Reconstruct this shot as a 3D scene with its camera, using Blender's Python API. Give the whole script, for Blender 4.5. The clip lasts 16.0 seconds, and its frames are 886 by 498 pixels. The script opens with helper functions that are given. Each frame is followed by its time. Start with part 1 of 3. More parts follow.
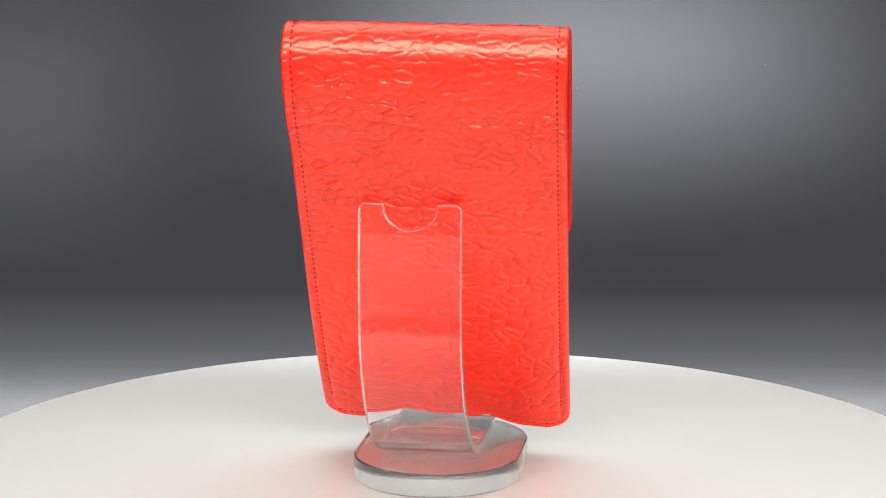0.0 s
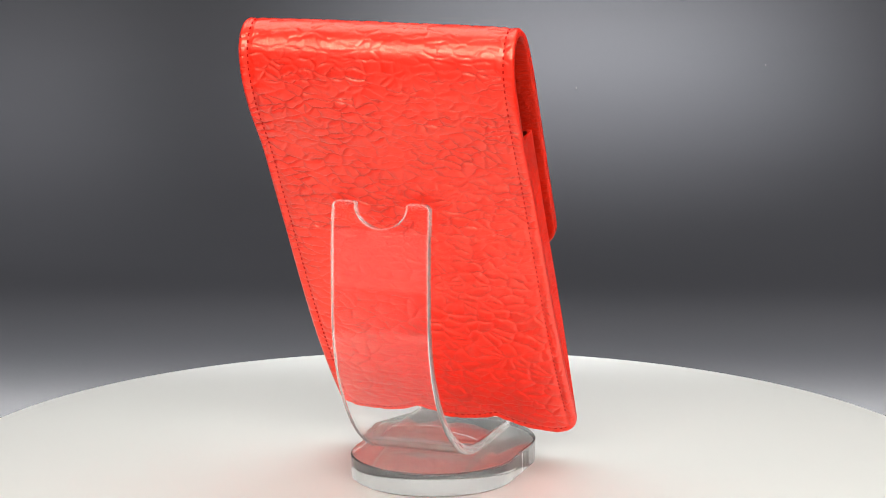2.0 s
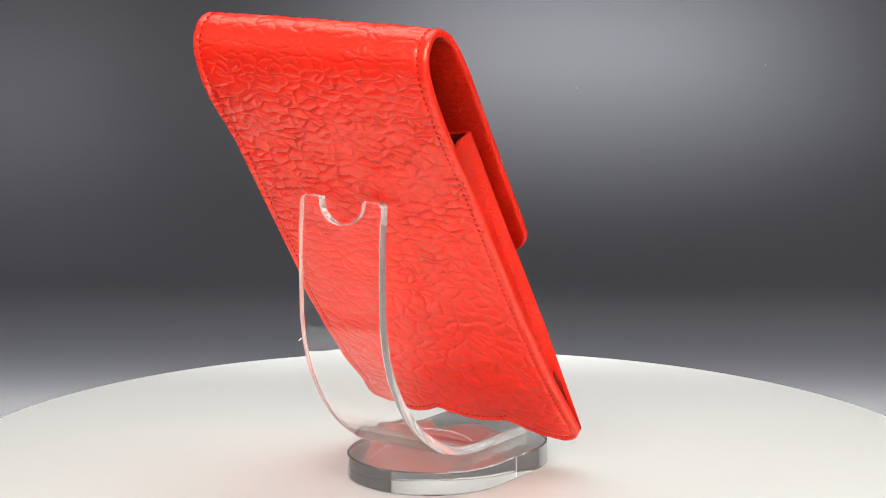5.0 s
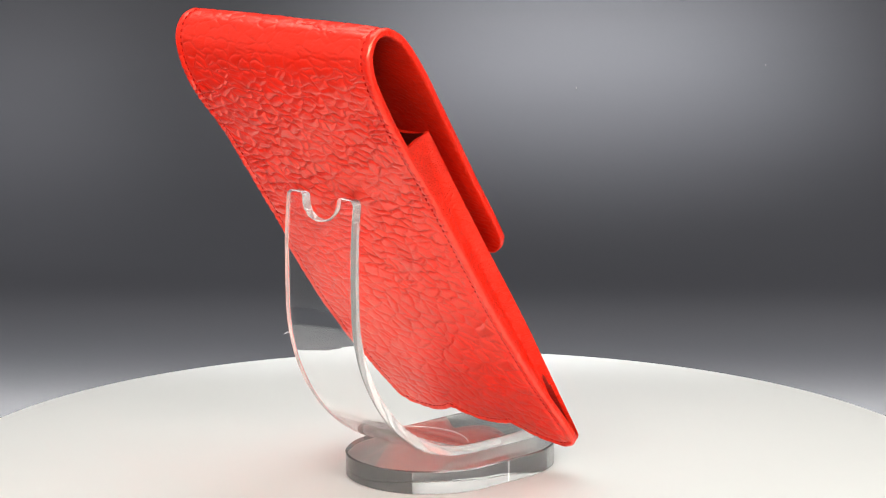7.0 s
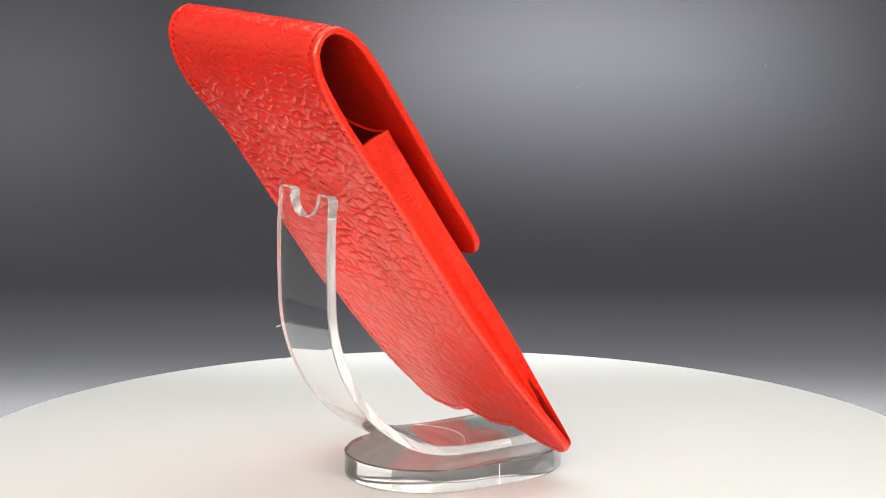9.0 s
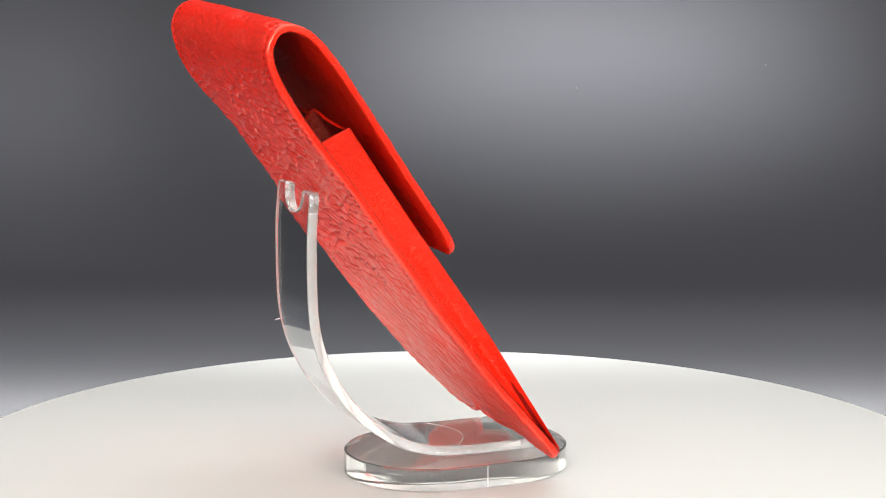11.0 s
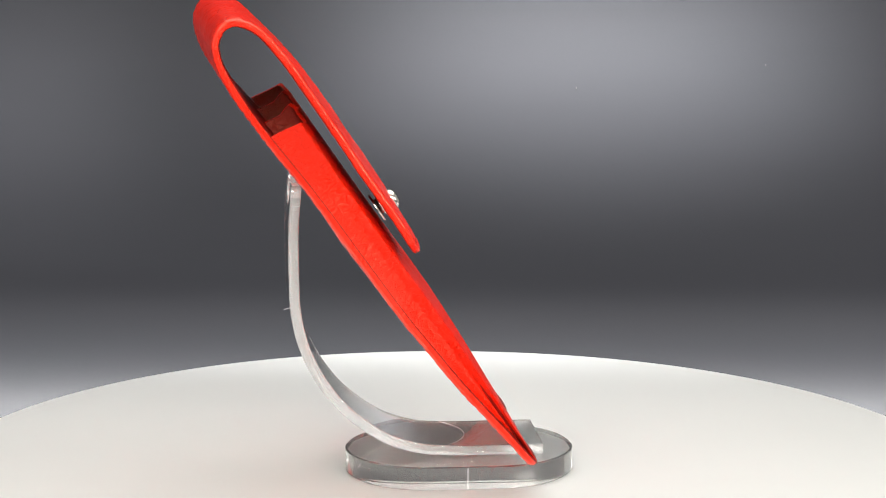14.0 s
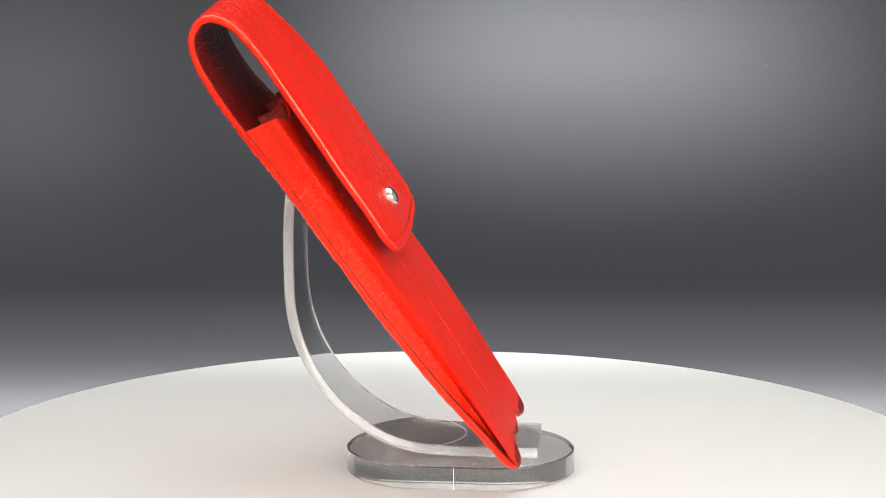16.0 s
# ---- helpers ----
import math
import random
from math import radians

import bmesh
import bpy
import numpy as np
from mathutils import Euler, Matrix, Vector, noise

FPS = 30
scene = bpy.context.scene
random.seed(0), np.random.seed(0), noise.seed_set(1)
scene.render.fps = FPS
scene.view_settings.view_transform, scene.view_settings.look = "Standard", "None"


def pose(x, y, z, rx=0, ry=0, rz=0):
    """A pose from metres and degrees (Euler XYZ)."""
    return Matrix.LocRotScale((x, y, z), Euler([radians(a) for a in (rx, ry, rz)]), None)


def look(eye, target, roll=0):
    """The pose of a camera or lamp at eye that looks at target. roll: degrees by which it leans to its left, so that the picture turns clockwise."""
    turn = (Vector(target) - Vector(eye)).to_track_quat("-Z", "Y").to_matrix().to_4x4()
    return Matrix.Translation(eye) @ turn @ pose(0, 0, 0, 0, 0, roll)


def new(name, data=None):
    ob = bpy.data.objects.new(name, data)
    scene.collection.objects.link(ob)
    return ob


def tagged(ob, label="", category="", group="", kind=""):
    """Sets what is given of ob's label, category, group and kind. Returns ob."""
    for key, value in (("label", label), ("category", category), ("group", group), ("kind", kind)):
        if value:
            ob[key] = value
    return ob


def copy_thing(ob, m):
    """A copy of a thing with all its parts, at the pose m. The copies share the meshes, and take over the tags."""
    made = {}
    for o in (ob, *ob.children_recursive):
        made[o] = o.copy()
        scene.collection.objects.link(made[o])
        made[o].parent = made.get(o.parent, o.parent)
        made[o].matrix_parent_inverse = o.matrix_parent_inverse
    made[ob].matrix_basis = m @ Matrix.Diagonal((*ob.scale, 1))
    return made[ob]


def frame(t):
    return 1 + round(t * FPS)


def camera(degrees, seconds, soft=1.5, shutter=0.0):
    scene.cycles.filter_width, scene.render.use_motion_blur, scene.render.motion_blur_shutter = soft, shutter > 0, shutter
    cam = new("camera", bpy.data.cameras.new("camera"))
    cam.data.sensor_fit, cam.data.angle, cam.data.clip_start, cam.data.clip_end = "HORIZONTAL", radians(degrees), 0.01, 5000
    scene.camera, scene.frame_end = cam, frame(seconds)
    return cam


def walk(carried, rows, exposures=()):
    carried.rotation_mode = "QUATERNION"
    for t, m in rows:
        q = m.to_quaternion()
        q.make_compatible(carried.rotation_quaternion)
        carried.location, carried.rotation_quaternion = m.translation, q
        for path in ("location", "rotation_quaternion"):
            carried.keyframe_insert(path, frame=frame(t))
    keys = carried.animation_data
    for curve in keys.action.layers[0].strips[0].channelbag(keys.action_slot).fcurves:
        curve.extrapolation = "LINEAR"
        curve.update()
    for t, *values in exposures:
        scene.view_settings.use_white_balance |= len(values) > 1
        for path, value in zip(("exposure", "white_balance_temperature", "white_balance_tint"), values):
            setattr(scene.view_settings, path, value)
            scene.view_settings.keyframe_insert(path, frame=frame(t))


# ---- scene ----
# The camera stands still.
cam = camera(20.95, 16.0, soft=0.95)
EYE = Vector((0.0, -0.6796, 0.1942))
YAW, PITCH = radians(-0.141), radians(10.677)
AIM = EYE + Vector((math.sin(YAW) * math.cos(PITCH), math.cos(YAW) * math.cos(PITCH), -math.sin(PITCH)))
VIEW = look(EYE, AIM, 0.14)
walk(cam, [(0, VIEW), (16, VIEW)], exposures=[(0, -0.10), (4.2, -0.10), (6.3, 0.02), (16, 0.02)])

# ---- light ----
world = bpy.data.worlds.new("studio")
world.use_nodes = True
scene.world = world
wbg = world.node_tree.nodes["Background"]
wbg.inputs["Color"].default_value = (0.93, 0.96, 1.0, 1)
wbg.inputs["Strength"].default_value = 0.25


def area(name, eye, target, sx, sy, watts, colour=(1, 1, 1)):
    d = bpy.data.lights.new(name, "AREA")
    d.shape, d.size, d.size_y, d.energy, d.color = "RECTANGLE", sx, sy, watts, colour
    ob = new(name, d)
    ob.matrix_world = look(eye, target)
    return ob


def spot(name, eye, target, degrees, watts, stretch=1.0, radius=0.03):
    d = bpy.data.lights.new(name, "SPOT")
    d.energy, d.spot_size, d.spot_blend, d.shadow_soft_size = watts, radians(degrees), 1.0, radius
    ob = new(name, d)
    ob.matrix_world = look(eye, target) @ Matrix.Diagonal((stretch, 1, 1, 1))
    return ob


area("overhead_softbox", (0.0, 0.08, 0.80), (0, 0.04, 0), 1.1, 0.8, 6.9, (1.0, 1.0, 0.98))
# unseen fill, added to brighten the case from the front
area("front_fill", (0.10, -0.58, 0.29), (0, 0, 0.07), 1.4, 0.12, 9.4, (1.0, 0.95, 0.86))
area("low_front_strip", (0.0, -0.72, -0.042), (0, 0, -0.042), 1.3, 0.20, 0.42, (1.0, 0.99, 0.97))
# lamp out of view, added to lighten the foot of the backdrop
rear = area("rear_fill", (0.0, 0.40, 0.55), (0, 0.4001, 0), 1.0, 0.06, 11.5, (1.0, 1.0, 1.0))
rear.data.spread = radians(55)
# two added spots, unseen, that imitate the soft glows on the backdrop
spot("backdrop_glow_spot", (0.07, 0.12, 0.28), (0.072, 0.56, 0.062), 12, 108.0, 3.7, 0.05)
spot("backdrop_glow_spot", (-0.22, 0.12, 0.28), (-0.24, 0.56, 0.036), 12, 30.0, 2.2, 0.05)


# ---- materials ----
def material(name, colour, rough=0.5, metal=0.0, **inputs):
    m = bpy.data.materials.new(name)
    m.use_nodes = True
    b = m.node_tree.nodes["Principled BSDF"]
    b.inputs["Base Color"].default_value = (*colour, 1)
    b.inputs["Roughness"].default_value = rough
    b.inputs["Metallic"].default_value = metal
    for k, val in inputs.items():
        b.inputs[k.replace("_", " ")].default_value = val
    return m


def node(m, kind, **values):
    n = m.node_tree.nodes.new(kind)
    for k, val in values.items():
        n.inputs[k.replace("_", " ")].default_value = val
    return n


def link(m, a, out, b, inp):
    m.node_tree.links.new(a.outputs[out], b.inputs[inp])


def ramp(m, src, out, stops):
    r = m.node_tree.nodes.new("ShaderNodeValToRGB")
    e = r.color_ramp.elements
    while len(e) < len(stops):
        e.new(0.5)
    for el, (p, c) in zip(e, stops):
        el.position, el.color = p, (*c, 1)
    link(m, src, out, r, "Fac")
    return r


def mathn(m, op, a, b=None, clamp=False):
    n = m.node_tree.nodes.new("ShaderNodeMath")
    n.operation, n.use_clamp = op, clamp
    for i, q in enumerate((a, b)):
        if q is None:
            continue
        if isinstance(q, tuple):
            m.node_tree.links.new(q[0].outputs[q[1]], n.inputs[i])
        else:
            n.inputs[i].default_value = q
    return n


def leather(name, colour, cell, fine, depth, rough):
    """Grained leather: pebbles between soft creases, small wrinkles across them, and pores."""
    m = material(name, colour, rough, 0.0, Specular_IOR_Level=0.45, Specular_Tint=(1.0, 0.80, 0.55, 1.0))
    b = m.node_tree.nodes["Principled BSDF"]
    tc = node(m, "ShaderNodeTexCoord")

    def warped(scale, amount, stretch):
        w1 = node(m, "ShaderNodeTexNoise", Scale=scale, Detail=4.0, Roughness=0.6)
        link(m, tc, "Object", w1, "Vector")
        ma = m.node_tree.nodes.new("ShaderNodeVectorMath")
        ma.operation = "MULTIPLY_ADD"
        link(m, w1, "Color", ma, 0)
        ma.inputs[1].default_value = (amount, amount, amount)
        link(m, tc, "Object", ma, 2)
        mu = m.node_tree.nodes.new("ShaderNodeVectorMath")
        mu.operation = "MULTIPLY"
        link(m, ma, 0, mu, 0)
        mu.inputs[1].default_value = stretch
        return mu

    def voronoi(vec, scale):
        vn = node(m, "ShaderNodeTexVoronoi", Scale=scale)
        vn.feature = "DISTANCE_TO_EDGE"
        link(m, vec, 0, vn, "Vector")
        return vn

    big = voronoi(warped(260.0, 0.0034, (1.0, 0.6, 1.2)), cell)
    small = voronoi(warped(420.0, 0.0022, (0.7, 0.6, 2.0)), fine)
    patch = node(m, "ShaderNodeTexNoise", Scale=95.0, Detail=3.0)
    link(m, tc, "Object", patch, "Vector")
    fade = ramp(m, patch, "Fac", [(0.30, (0.4, 0.4, 0.4)), (0.62, (1, 1, 1))])
    back = ramp(m, patch, "Fac", [(0.38, (1, 1, 1)), (0.66, (0.25, 0.25, 0.25))])
    xyz = node(m, "ShaderNodeSeparateXYZ")
    link(m, tc, "Object", xyz, "Vector")
    hi = node(m, "ShaderNodeMapRange")
    hi.interpolation_type = "SMOOTHSTEP"
    hi.inputs["From Min"].default_value, hi.inputs["From Max"].default_value = 0.060, 0.118
    link(m, xyz, "Z", hi, "Value")
    r1 = ramp(m, big, "Distance", [(0.0, (0, 0, 0)), (0.07, (0.40, 0.40, 0.40)), (0.20, (0.80, 0.80, 0.80)), (0.45, (1, 1, 1))])
    r2 = ramp(m, small, "Distance", [(0.0, (0, 0, 0)), (0.10, (0.8, 0.8, 0.8)), (0.25, (1, 1, 1))])
    r1.color_ramp.interpolation = "B_SPLINE"
    r2.color_ramp.interpolation = "B_SPLINE"
    k0 = mathn(m, "MULTIPLY", (r1, "Color"), (fade, "Color"))
    low = mathn(m, "MULTIPLY_ADD", (hi, "Result"), 0.35)
    low.inputs[2].default_value = 0.5
    k1 = mathn(m, "MULTIPLY", (k0, "Value"), (low, "Value"))
    wr = mathn(m, "MULTIPLY_ADD", (hi, "Result"), 0.40)
    wr.inputs[2].default_value = 0.10
    k2 = mathn(m, "MULTIPLY", (mathn(m, "MULTIPLY", (r2, "Color"), (back, "Color")), "Value"), (wr, "Value"))
    pores = node(m, "ShaderNodeTexNoise", Scale=2400.0, Detail=3.0)
    link(m, tc, "Object", pores, "Vector")
    k3 = mathn(m, "MULTIPLY", (pores, "Fac"), 0.05)
    roll = node(m, "ShaderNodeTexNoise", Scale=120.0, Detail=2.0)
    link(m, tc, "Object", roll, "Vector")
    k4 = mathn(m, "MULTIPLY", (roll, "Fac"), 0.2)
    h = mathn(m, "ADD", (mathn(m, "ADD", (k1, "Value"), (k2, "Value")), "Value"), (mathn(m, "ADD", (k3, "Value"), (k4, "Value")), "Value"))
    fold = node(m, "ShaderNodeMapRange")
    fold.interpolation_type = "SMOOTHSTEP"
    for key, val in (("From Min", 0.122), ("From Max", 0.136), ("To Min", 1.0), ("To Max", 0.5)):
        fold.inputs[key].default_value = val
    link(m, xyz, "Z", fold, "Value")
    h = mathn(m, "MULTIPLY", (h, "Value"), (fold, "Result"))
    bump = node(m, "ShaderNodeBump", Strength=0.85, Distance=depth)
    link(m, h, "Value", bump, "Height")
    link(m, bump, "Normal", b, "Normal")
    tone = node(m, "ShaderNodeTexNoise", Scale=28.0, Detail=4.0)
    link(m, tc, "Object", tone, "Vector")
    dark = tuple(c * 0.86 for c in colour)
    light = (min(1, colour[0] * 1.05), colour[1] * 1.2, colour[2] * 1.15)
    col = ramp(m, tone, "Fac", [(0.3, dark), (0.7, light)])
    # the colour is darker in the creases
    crease = ramp(m, big, "Distance", [(0.0, (0.86, 0.72, 0.72)), (0.05, (1, 1, 1))])
    mix = m.node_tree.nodes.new("ShaderNodeVectorMath")
    mix.operation = "MULTIPLY"
    link(m, col, "Color", mix, 0)
    link(m, crease, "Color", mix, 1)
    link(m, mix, 0, b, "Base Color")
    rr = mathn(m, "MULTIPLY_ADD", (patch, "Fac"), 0.16)
    rr.inputs[2].default_value = rough - 0.08
    link(m, rr, "Value", b, "Roughness")
    return m


def worked_leather(name, colour, rough):
    """Dyed and waxed leather for the modelled grain: pores, hair-fine wrinkles, uneven dye and polish."""
    m = material(name, colour, rough, 0.0, IOR=1.60, Specular_IOR_Level=1.0, Specular_Tint=(1.0, 0.82, 0.62, 1.0))
    b = m.node_tree.nodes["Principled BSDF"]
    tc = node(m, "ShaderNodeTexCoord")
    pores = node(m, "ShaderNodeTexNoise", Scale=2600.0, Detail=3.0)
    hair = node(m, "ShaderNodeTexNoise", Scale=900.0, Detail=4.0, Roughness=0.65, Distortion=0.6)
    tone = node(m, "ShaderNodeTexNoise", Scale=30.0, Detail=4.0)
    worn = node(m, "ShaderNodeTexNoise", Scale=160.0, Detail=3.0)
    for n in (pores, hair, tone, worn):
        link(m, tc, "Object", n, "Vector")
    k1 = mathn(m, "MULTIPLY", (pores, "Fac"), 0.25)
    h = mathn(m, "ADD", (k1, "Value"), (hair, "Fac"))
    bump = node(m, "ShaderNodeBump", Strength=0.6, Distance=0.00016)
    link(m, h, "Value", bump, "Height")
    link(m, bump, "Normal", b, "Normal")
    col = ramp(m, tone, "Fac", [(0.3, tuple(c * 0.9 for c in colour)), (0.7, (min(1, colour[0] * 1.05), colour[1] * 1.15, colour[2] * 1.15))])
    # the colour is darker and redder along the cracks
    crack_dark = node(m, "ShaderNodeAttribute")
    crack_dark.attribute_name = "crack_tone"
    tint = ramp(m, crack_dark, "Fac", [(0.05, (1, 1, 1)), (0.9, (0.66, 0.30, 0.2))])
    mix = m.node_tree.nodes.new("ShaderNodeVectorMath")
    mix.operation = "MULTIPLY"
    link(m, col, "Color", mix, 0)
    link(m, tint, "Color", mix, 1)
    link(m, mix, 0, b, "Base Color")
    rr = mathn(m, "MULTIPLY_ADD", (worn, "Fac"), 0.14)
    rr.inputs[2].default_value = rough - 0.07
    link(m, rr, "Value", b, "Roughness")
    return m


RED = (0.84, 0.0090, 0.0003)
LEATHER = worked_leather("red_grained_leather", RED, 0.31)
LEATHER_FINE = leather("red_fine_leather", RED, 620.0, 1300.0, 0.00065, 0.40)
# back and sleeve lining: shade inside the case is put into its colour
SHADED_LINING = leather("shaded_red_lining", (0.22, 0.006, 0.005), 500.0, 1100.0, 0.0004, 0.36)
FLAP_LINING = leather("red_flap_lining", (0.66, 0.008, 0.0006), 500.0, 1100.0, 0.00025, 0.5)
THREAD = material("dark_red_thread", (0.42, 0.005, 0.002), 0.8, 0.0, Specular_IOR_Level=0.1)
STEEL = material("polished_nickel", (0.88, 0.85, 0.78), 0.24, 1.0)
DUST = material("grey_dust", (0.03, 0.03, 0.03), 0.8)
ACRYLIC = material("clear_acrylic", (0.985, 0.99, 0.99), 0.01, 0.0, IOR=1.49, Transmission_Weight=1.0)
BLOCK = material("clear_acrylic_block", (0.97, 0.98, 0.98), 0.025, 0.0, IOR=1.49, Transmission_Weight=0.95)
CUT = material("satin_cut_acrylic_edge", (0.95, 0.955, 0.96), 0.12, 0.0, IOR=1.49, Transmission_Weight=0.79)
FROST = material("frosted_white_mark", (0.85, 0.85, 0.86), 0.5)


def mottled(name, a, bcol, scale, rough, bump=0.0, spec=0.5, grain=(1, 1, 1)):
    m = material(name, a, rough, 0.0, Specular_IOR_Level=spec)
    b = m.node_tree.nodes["Principled BSDF"]
    tc = node(m, "ShaderNodeTexCoord")
    n1 = node(m, "ShaderNodeTexNoise", Scale=scale, Detail=5.0)
    run = m.node_tree.nodes.new("ShaderNodeVectorMath")
    run.operation = "MULTIPLY"
    link(m, tc, "Object", run, 0)
    run.inputs[1].default_value = grain
    link(m, run, 0, n1, "Vector")
    col = ramp(m, n1, "Fac", [(0.3, a), (0.7, bcol)])
    link(m, col, "Color", b, "Base Color")
    if bump:
        n2 = node(m, "ShaderNodeTexNoise", Scale=scale * 60, Detail=3.0)
        link(m, tc, "Object", n2, "Vector")
        bp = node(m, "ShaderNodeBump", Strength=0.3, Distance=bump)
        link(m, n2, "Fac", bp, "Height")
        link(m, bp, "Normal", b, "Normal")
    return m


WHITE = mottled("white_satin_platter", (0.665, 0.67, 0.66), (0.695, 0.70, 0.69), 9.0, 0.42)
RIM = mottled("pale_green_glass_edge", (0.36, 0.60, 0.53), (0.42, 0.66, 0.59), 20.0, 0.2)
BACK = mottled("grey_backdrop_vinyl", (0.0151, 0.0156, 0.0188), (0.0163, 0.0168, 0.0201), 6.0, 0.5, 0.0001, 0.2, (1, 3, 5))
TABLE = mottled("grey_table_cover", (0.22, 0.22, 0.235), (0.24, 0.24, 0.255), 5.0, 0.6)
SURROUND = mottled("grey_surround_fabric", (0.36, 0.36, 0.36), (0.40, 0.40, 0.40), 8.0, 0.9)
DARK = mottled("black_plastic", (0.03, 0.03, 0.03), (0.04, 0.04, 0.04), 30.0, 0.5)


# ---- mesh helpers ----
def part(name, bm, mat, parent=None, label="", sharp=35, recalc=True):
    if recalc:
        bmesh.ops.recalc_face_normals(bm, faces=bm.faces)
    me = bpy.data.meshes.new(name)
    bm.to_mesh(me)
    bm.free()
    for p in me.polygons:
        p.use_smooth = True
    me.set_sharp_from_angle(angle=radians(sharp))
    me.materials.append(mat)
    ob = new(name, me)
    if parent:
        ob.parent = parent
    if label:
        tagged(ob, label)
    return ob


def grid_solid(bm, outer, inner, rim=0, inside=0):
    """Closes two equal grids of points (rows of columns) into one solid sheet; its edge takes material number rim."""
    vo = [[bm.verts.new(p) for p in row] for row in outer]
    vi = [[bm.verts.new(p) for p in row] for row in inner]
    R, C = len(vo), len(vo[0])
    for i in range(R - 1):
        for j in range(C - 1):
            bm.faces.new((vo[i][j], vo[i][j + 1], vo[i + 1][j + 1], vo[i + 1][j]))
            bm.faces.new((vi[i][j], vi[i + 1][j], vi[i + 1][j + 1], vi[i][j + 1])).material_index = inside
    edge = []
    for j in range(C - 1):
        edge.append(bm.faces.new((vo[0][j], vi[0][j], vi[0][j + 1], vo[0][j + 1])))
        edge.append(bm.faces.new((vo[-1][j], vo[-1][j + 1], vi[-1][j + 1], vi[-1][j])))
    for i in range(R - 1):
        edge.append(bm.faces.new((vo[i][0], vo[i + 1][0], vi[i + 1][0], vi[i][0])))
        edge.append(bm.faces.new((vo[i][-1], vi[i][-1], vi[i + 1][-1], vo[i + 1][-1])))
    for f in edge:
        f.material_index = rim


def lathe(bm, profile, n=96):
    rings = []
    for r, z in profile:
        if r < 1e-7:
            rings.append([bm.verts.new((0, 0, z))])
        else:
            rings.append([bm.verts.new((r * math.cos(2 * math.pi * k / n), r * math.sin(2 * math.pi * k / n), z)) for k in range(n)])
    for a, b in zip(rings, rings[1:]):
        for k in range(n):
            q = [a[k % len(a)], a[(k + 1) % len(a)], b[(k + 1) % len(b)], b[k % len(b)]]
            q = list(dict.fromkeys(q))
            if len(q) > 2:
                bm.faces.new(q)
    return rings


def spline(points, steps):
    """Catmull-Rom curve through points, `steps` pieces between each two."""
    pts = [Vector(p) for p in points]
    pts = [pts[0] * 2 - pts[1], *pts, pts[-1] * 2 - pts[-2]]
    out = []
    for a, b, c, d in zip(pts, pts[1:], pts[2:], pts[3:]):
        for k in range(steps):
            t = k / steps
            out.append(0.5 * (2 * b + (c - a) * t + (2 * a - 5 * b + 4 * c - d) * t * t + (3 * b - a - 3 * c + d) * t ** 3))
    out.append(pts[-2])
    return out


def normals2(curve):
    ns = []
    for i in range(len(curve)):
        d = curve[min(i + 1, len(curve) - 1)] - curve[max(i - 1, 0)]
        ns.append(Vector((-d[1], d[0])).normalized())
    return ns


MM = 0.001


def sheet(name, outer, inner, mats, parent, label, crack_dark, sharp=80):
    """Two equal arrays of points (rows, columns, 3) closed into one solid sheet: outside, lining and cut edge."""
    R, C = outer.shape[:2]
    pts = np.concatenate([outer.reshape(-1, 3), inner.reshape(-1, 3)]) * MM
    o = np.arange(R * C).reshape(R, C)
    i = o + R * C
    faces = [np.stack([o[:-1, :-1], o[:-1, 1:], o[1:, 1:], o[1:, :-1]], -1).reshape(-1, 4),
             np.stack([i[:-1, :-1], i[1:, :-1], i[1:, 1:], i[:-1, 1:]], -1).reshape(-1, 4),
             np.stack([o[0, :-1], i[0, :-1], i[0, 1:], o[0, 1:]], -1),
             np.stack([o[-1, :-1], o[-1, 1:], i[-1, 1:], i[-1, :-1]], -1),
             np.stack([o[:-1, 0], o[1:, 0], i[1:, 0], i[:-1, 0]], -1),
             np.stack([o[:-1, -1], i[:-1, -1], i[1:, -1], o[1:, -1]], -1)]
    me = bpy.data.meshes.new(name)
    me.from_pydata(pts.tolist(), [], np.concatenate(faces).tolist())
    for m in mats:
        me.materials.append(m)
    kinds = np.repeat([0, 1, 2, 2, 2, 2], [len(f) for f in faces]).astype(np.int32)
    me.polygons.foreach_set("material_index", kinds)
    me.polygons.foreach_set("use_smooth", np.ones(len(kinds), dtype=bool))
    me.set_sharp_from_angle(angle=radians(sharp))
    layer = me.attributes.new("crack_tone", "FLOAT", "POINT")
    layer.data.foreach_set("value", np.concatenate([crack_dark.ravel(), np.zeros(R * C)]).astype(np.float32))
    me.update()
    ob = new(name, me)
    ob.parent = parent
    tagged(ob, label)
    return ob


def lattice(x, y, seed):
    """Smooth value noise, about -1 to 1."""
    table = np.random.default_rng(seed).uniform(-1, 1, (256, 256))
    i, j = np.floor(x).astype(int), np.floor(y).astype(int)
    f, g = x - i, y - j
    f, g = f * f * f * (f * (f * 6 - 15) + 10), g * g * g * (g * (g * 6 - 15) + 10)
    a = table[i % 256, j % 256] * (1 - f) + table[(i + 1) % 256, j % 256] * f
    b = table[i % 256, (j + 1) % 256] * (1 - f) + table[(i + 1) % 256, (j + 1) % 256] * f
    return a * (1 - g) + b * g


def fractal(x, y, seed, octaves=3):
    return sum(lattice(x * 2 ** k, y * 2 ** k, seed + k) * 0.55 ** k for k in range(octaves))


